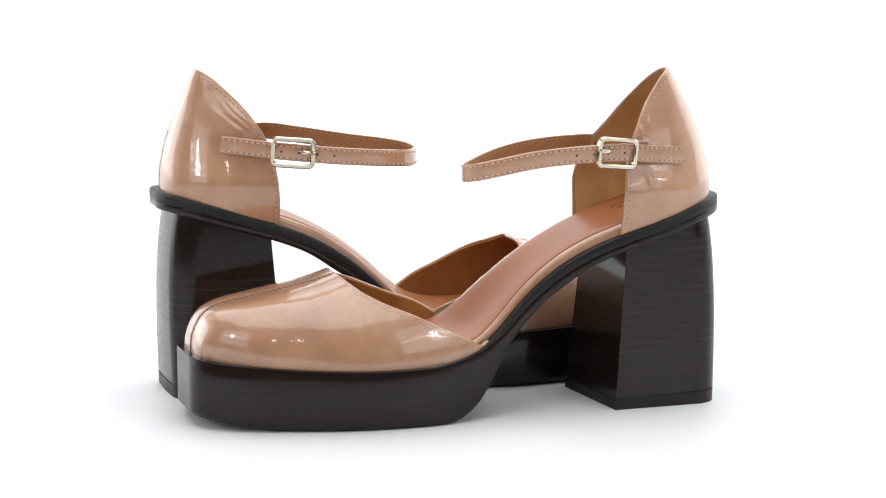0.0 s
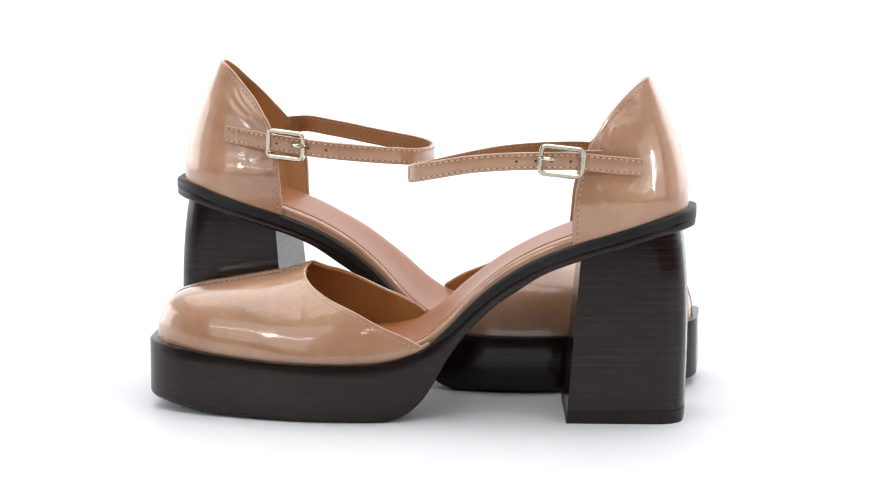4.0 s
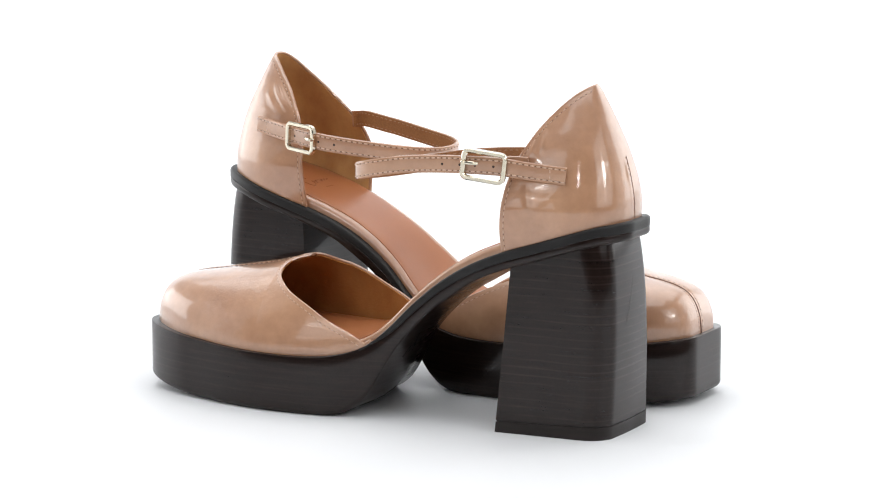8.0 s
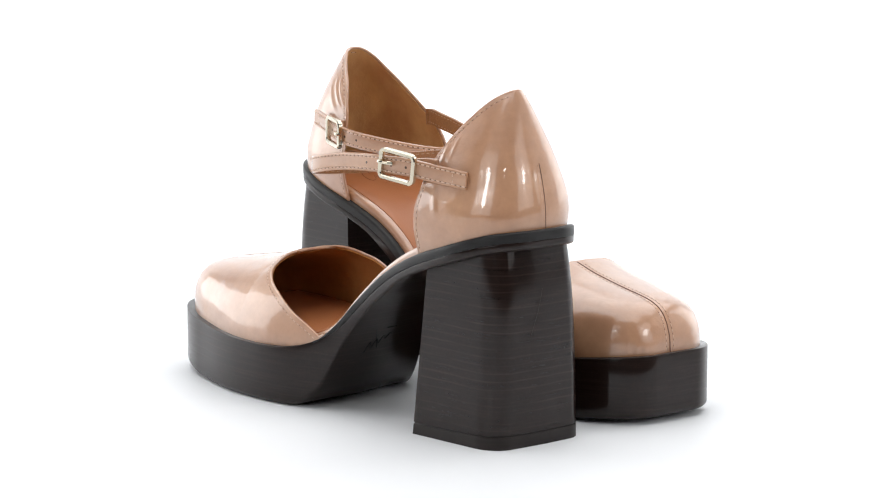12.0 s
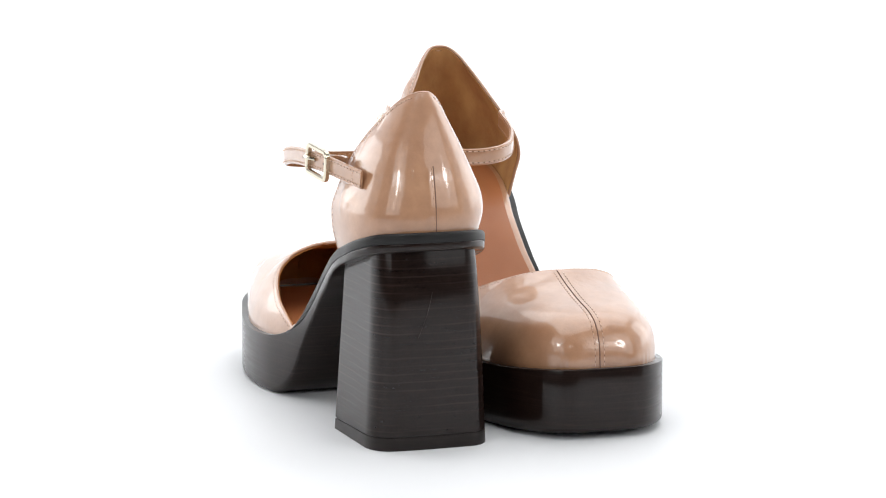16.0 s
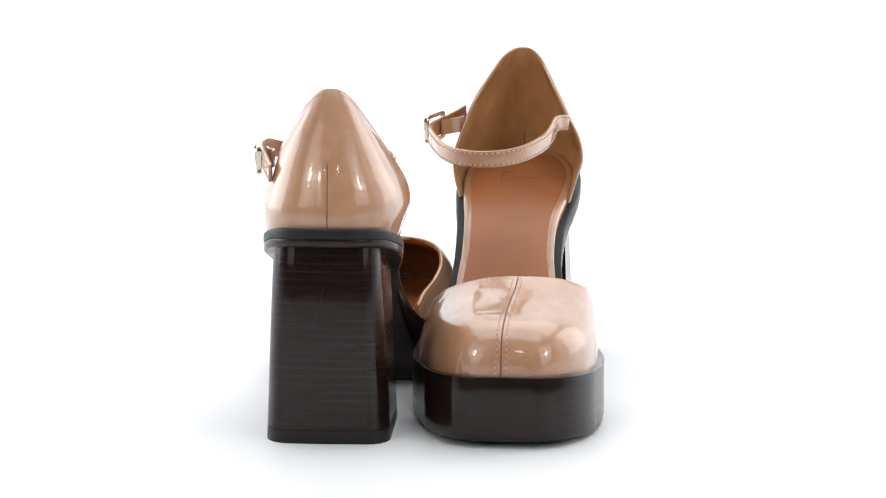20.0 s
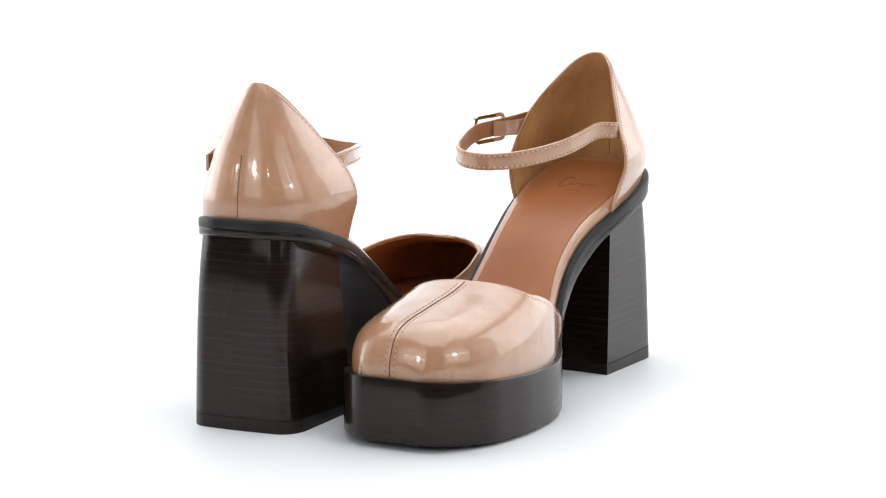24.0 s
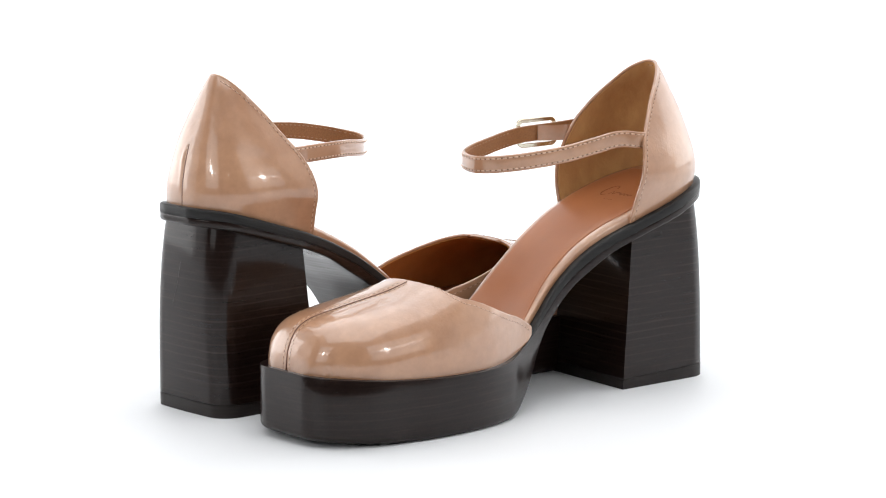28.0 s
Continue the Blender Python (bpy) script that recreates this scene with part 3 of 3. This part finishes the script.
    if out[75] @ np.array((1, 0, 0)) < 0:
        out = -out
    strap = add("ankle_strap", loft(ribbon(path, out, 7.9, 1.1, 0.0)), PATENT, "narrow pink tan patent ankle strap with stitched edges")
    add("strap_lining", loft(ribbon(path[1:-1], out[1:-1], 7.5, 0.7, 0.72)), STRAP_BACK, "brown leather strap back", strap)
    for off in (-2.7, 2.7):
        row = path + out * 1.18 + np.array((0, 0, off))
        add("stitch_groove", groove(row, out, 0.24), GROOVE, "pressed stitching line", strap)
        add("strap_stitching", stitches(row, out, 2.7, 2.15, 0.4, 0.16), STRAP_THREAD, "pink tan thread", strap)
    for off in (-2.7, 2.7):
        row = path[2:112] - out[2:112] * 0.78 + np.array((0, 0, off))
        add("lining_stitching", stitches(row, -out[2:112], 2.6, 1.75, 0.28, 0.02), PALE_THREAD, "pale thread", strap)
    tip = path[-6]
    row = np.array([tip + out[-6] * 1.18 + np.array((0, 0, h)) for h in np.linspace(-2.7, 2.7, 8)])
    add("end_stitching", stitches(row, np.tile(out[-6], (8, 1)), 2.4, 1.8, 0.36, 0.08), STRAP_THREAD, "pink tan thread", strap)
    for x in hole_at:
        i = min(range(75, 150), key=lambda q: abs(path[q, 0] - x))
        c, o, d = path[i], out[i], tang[i] / np.linalg.norm(tang[i])
        up = np.array((0, 0, 1.0))
        rings = [[c + o * h + 0.6 * (math.cos(q) * d + math.sin(q) * up) for q in np.linspace(0, 2 * math.pi, 10, endpoint=False)] for h in (0.6, 1.32)]
        add("strap_hole", loft(rings), HOLE, "punched hole", strap)

    # Buckle frame with its prong, on the strap
    i = min(range(75, 150), key=lambda q: abs(path[q, 0] - buckle_at))
    c, o, d = path[i], out[i], tang[i] / np.linalg.norm(tang[i])
    o = o - d * (o @ d)
    o /= np.linalg.norm(o)
    up = np.cross(o, d)
    up = up if up[2] > 0 else -up
    d, up = -d * math.cos(tilt) + up * math.sin(tilt), up * math.cos(tilt) + d * math.sin(tilt)
    hx, hz, r = 9.4, 6.1, 2.2
    loop = []
    for cx, cz, a0 in ((hx - r, hz - r, 0), (-hx + r, hz - r, 90), (-hx + r, -hz + r, 180), (hx - r, -hz + r, 270)):
        for a in np.linspace(a0, a0 + 90, 6):
            loop.append((cx + r * math.cos(radians(a)), cz + r * math.sin(radians(a))))
    loop = np.array(loop)
    rings = []
    m = len(loop)
    for q in range(m):
        t2 = loop[(q + 1) % m] - loop[q - 1]
        t2 /= np.linalg.norm(t2)
        nn = np.array((t2[1], -t2[0]))
        ring = []
        for w, h in ((-0.8, -1.4), (0.8, -1.4), (1.05, -1.15), (1.05, 0.5), (0.6, 0.95), (-0.6, 0.95), (-1.05, 0.5), (-1.05, -1.15)):
            q2 = loop[q] + nn * w
            ring.append(c + d * q2[0] + up * q2[1] + o * (2.3 + h))
        rings.append(ring)
    gb = np.array(rings)
    buckle = add("buckle", (gb.reshape(-1, 3), grid_faces(m, 8, True, True)), METAL, "pale gold metal buckle frame")
    pin = [c + d * u + o * h + up * 0.6 for u, h in ((hx + 0.6, 2.2), (hx + 0.2, 3.6), (hx - 1.6, 3.7), (hx - 4, 3.0), (hx - 6.2, 1.6))]
    add("prong", tube(spline(pin, 16), 0.85, 8), METAL, "pale gold prong", buckle)
    tab_pts = [(39, 28.5, c[2] + 0.5), (46.5, 28.7, c[2] + 0.4), (0.5 * (buckle_at + 46), 0.5 * (c[1] + 27.6), c[2]), (buckle_at + 2, c[1] - 1.8, c[2])]
    tab = spline(tab_pts, 24)
    tt = np.gradient(tab, axis=0)
    to = np.stack([-tt[:, 1], tt[:, 0], 0 * tt[:, 0]], 1)
    to /= np.linalg.norm(to, axis=1, keepdims=True)
    add("buckle_tab", loft(ribbon(tab, to, 7.4, 1.0, 0.5)), PATENT, "short patent tab that holds the buckle")
    return root


# ---- the studio ----


def studio():
    # white sheet: flat floor, then a sweep up behind
    f = [(0, 1, 3, 2), (4, 6, 7, 5), (0, 4, 5, 1), (2, 3, 7, 6), (0, 2, 6, 4), (1, 5, 7, 3)]

    def box(name, lo, hi, mat, label, category):
        v = [(x, y, z) for x in (lo[0], hi[0]) for y in (lo[1], hi[1]) for z in (lo[2], hi[2])]
        tagged(finish(name, v, f, mat), label, category, kind="structure")

    box("ground", (-1.9, -1.15, -0.05), (1.9, 1.2, 0), FLOOR_WHITE, "seamless matt white studio floor", "floor")
    sweep = [(1.2, 0.0)] + [(1.2 + 0.9 * math.sin(a), 0.9 - 0.9 * math.cos(a)) for a in np.linspace(0, math.pi / 2, 14)[1:]] + [(2.1, 2.0)]
    rings = []
    for k, (y, z) in enumerate(sweep):
        a = min(k, 13) / 13 * math.pi / 2
        dy, dz = 0.05 * math.sin(a), -0.05 * math.cos(a)
        rings.append([(-1.9, y, z), (1.9, y, z), (1.9, y + dy, z + dz), (-1.9, y + dy, z + dz)])
    tagged(finish("backdrop", *loft(rings), FLOOR_WHITE), "white studio backdrop sweeping up from the floor", "backdrop", kind="structure")
    # Added out of view: grey floor strip that darkens what the gloss reflects.
    box("floor", (-1.9, -3.0, -0.05), (1.9, -1.15, -0.002), GREY, "unseen grey floor added to keep reflections dark", "floor")
    box("wall_west", (-1.95, -0.5, -0.05), (-1.9, 2.15, 2.0), WALL_WHITE, "plain white studio wall", "wall")
    box("wall_east", (1.9, -0.5, -0.05), (1.95, 2.15, 2.0), WALL_WHITE, "plain white studio wall", "wall")
    # Three grey walls round the camera, also unseen and added for dark reflections.
    box("unseen_wall_southwest", (-1.95, -3.0, -0.05), (-1.9, -0.5, 2.0), GREY, "unseen grey wall added to keep reflections dark", "wall")
    box("unseen_wall_southeast", (1.9, -3.0, -0.05), (1.95, -0.5, 2.0), GREY, "unseen grey wall added to keep reflections dark", "wall")
    box("unseen_wall_south", (-1.95, -3.05, -0.05), (1.95, -3.0, 2.0), GREY, "unseen grey wall added to keep reflections dark", "wall")
    box("ceiling", (-1.95, -3.05, 2.0), (1.95, 2.15, 2.05), WALL_WHITE, "plain white studio ceiling", "ceiling")


studio()

STRAP_A = [(46.6, -24.3, 117.4), (50, -24.7, 117.5), (55, -24, 117.6), (70, -20.8, 117.4), (85, -15.4, 116.6), (98, -9, 115), (109, 0.6, 113.6), (117.5, 10.4, 112.6),
           (123.4, 19, 112.4), (125.2, 26, 112.8), (121.5, 32.6, 114), (112, 36.2, 116.2), (97, 37, 118.8), (80, 37, 120.2), (66, 36.4, 120.6), (50, 33.8, 120.2),
           (36, 30.4, 118.6), (21.5, 26.8, 117)]
STRAP_B = [(46.4, -23.9, 118.5), (50.6, -23.5, 118.9), (55.6, -20.5, 119.6), (61, -18.7, 119.3), (68, -18, 118.1), (76.1, -17.4, 116.8), (88.3, -15.3, 114.7), (100.4, -11.3, 113.1),
           (112, -6, 111.8), (119.6, 2, 110.7), (121, 13, 110), (116, 25, 110.4), (105, 32.6, 111.6), (90, 37.6, 113.2), (76, 41, 114.8), (64, 41.4, 116.2), (48, 36, 117.6), (34, 31, 119.2), (24.4, 28, 120.4)]

# Creases pressed into the patent leather of each heel cup: side, two ends, width, height
FOLDS_A = [(1, 0.035, 101, 0.035, 123, 0.9, 0.28), (1, 0.055, 113, 0.04, 122, 0.8, 0.25), (1, 0.92, 108.5, 0.62, 106, 1.5, 0.45), (1, 0.86, 113, 0.8, 100, 1.4, 0.45), (1, 0.76, 104, 0.62, 111, 1.3, 0.35), (1, 0.97, 131, 0.9, 123, 1.2, 0.6), (1, 0.9, 135, 0.84, 126, 1.0, 0.4), (1, 0.93, 127, 0.8, 122.5, 0.9, 0.35)]
FOLDS_B = [(1, 0.035, 101, 0.035, 123, 0.9, 0.28), (1, 0.055, 113, 0.04, 122, 0.8, 0.25), (1, 0.7, 139, 0.92, 126, 1.3, 0.75), (1, 0.79, 139, 0.97, 127, 1.1, 0.6), (1, 0.6, 136, 0.86, 123.5, 1.8, 0.5), (1, 0.95, 112, 0.8, 108, 1.6, 0.3)]

shoe_a = shoe("platform_shoe", 1, STRAP_A, (76.6, 68.6, 61.4, 53.4), 57.0, radians(5.5), 0.0, 1.0, FOLDS_A,
              "pink tan patent platform shoe, ankle strap, scratched dark block heel")
shoe_b = shoe("platform_shoe", -1, STRAP_B, (74.8, 66.9, 59, 51.3), 56.0, radians(1.5), 2.0, 0.62, FOLDS_B,
              "pink tan patent platform shoe, ankle strap bent upward, dark block heel")

# ---- the turning stand carries both shoes round at an even pace ----
PLACE_A = pose(0.1203, -0.0385, 0, 0, 0, 180)
PLACE_B = pose(-0.1252, 0.0369, 0, 0, 0, -1.1)


def motions():
    times = [0.25 * k for k in range(113)]
    for thing, place in ((shoe_a, PLACE_A), (shoe_b, PLACE_B)):
        walk(thing, [(t, pose(0, 0, 0, 0, 0, 16.602 - 5.5355 * t) @ place) for t in times])


motions()
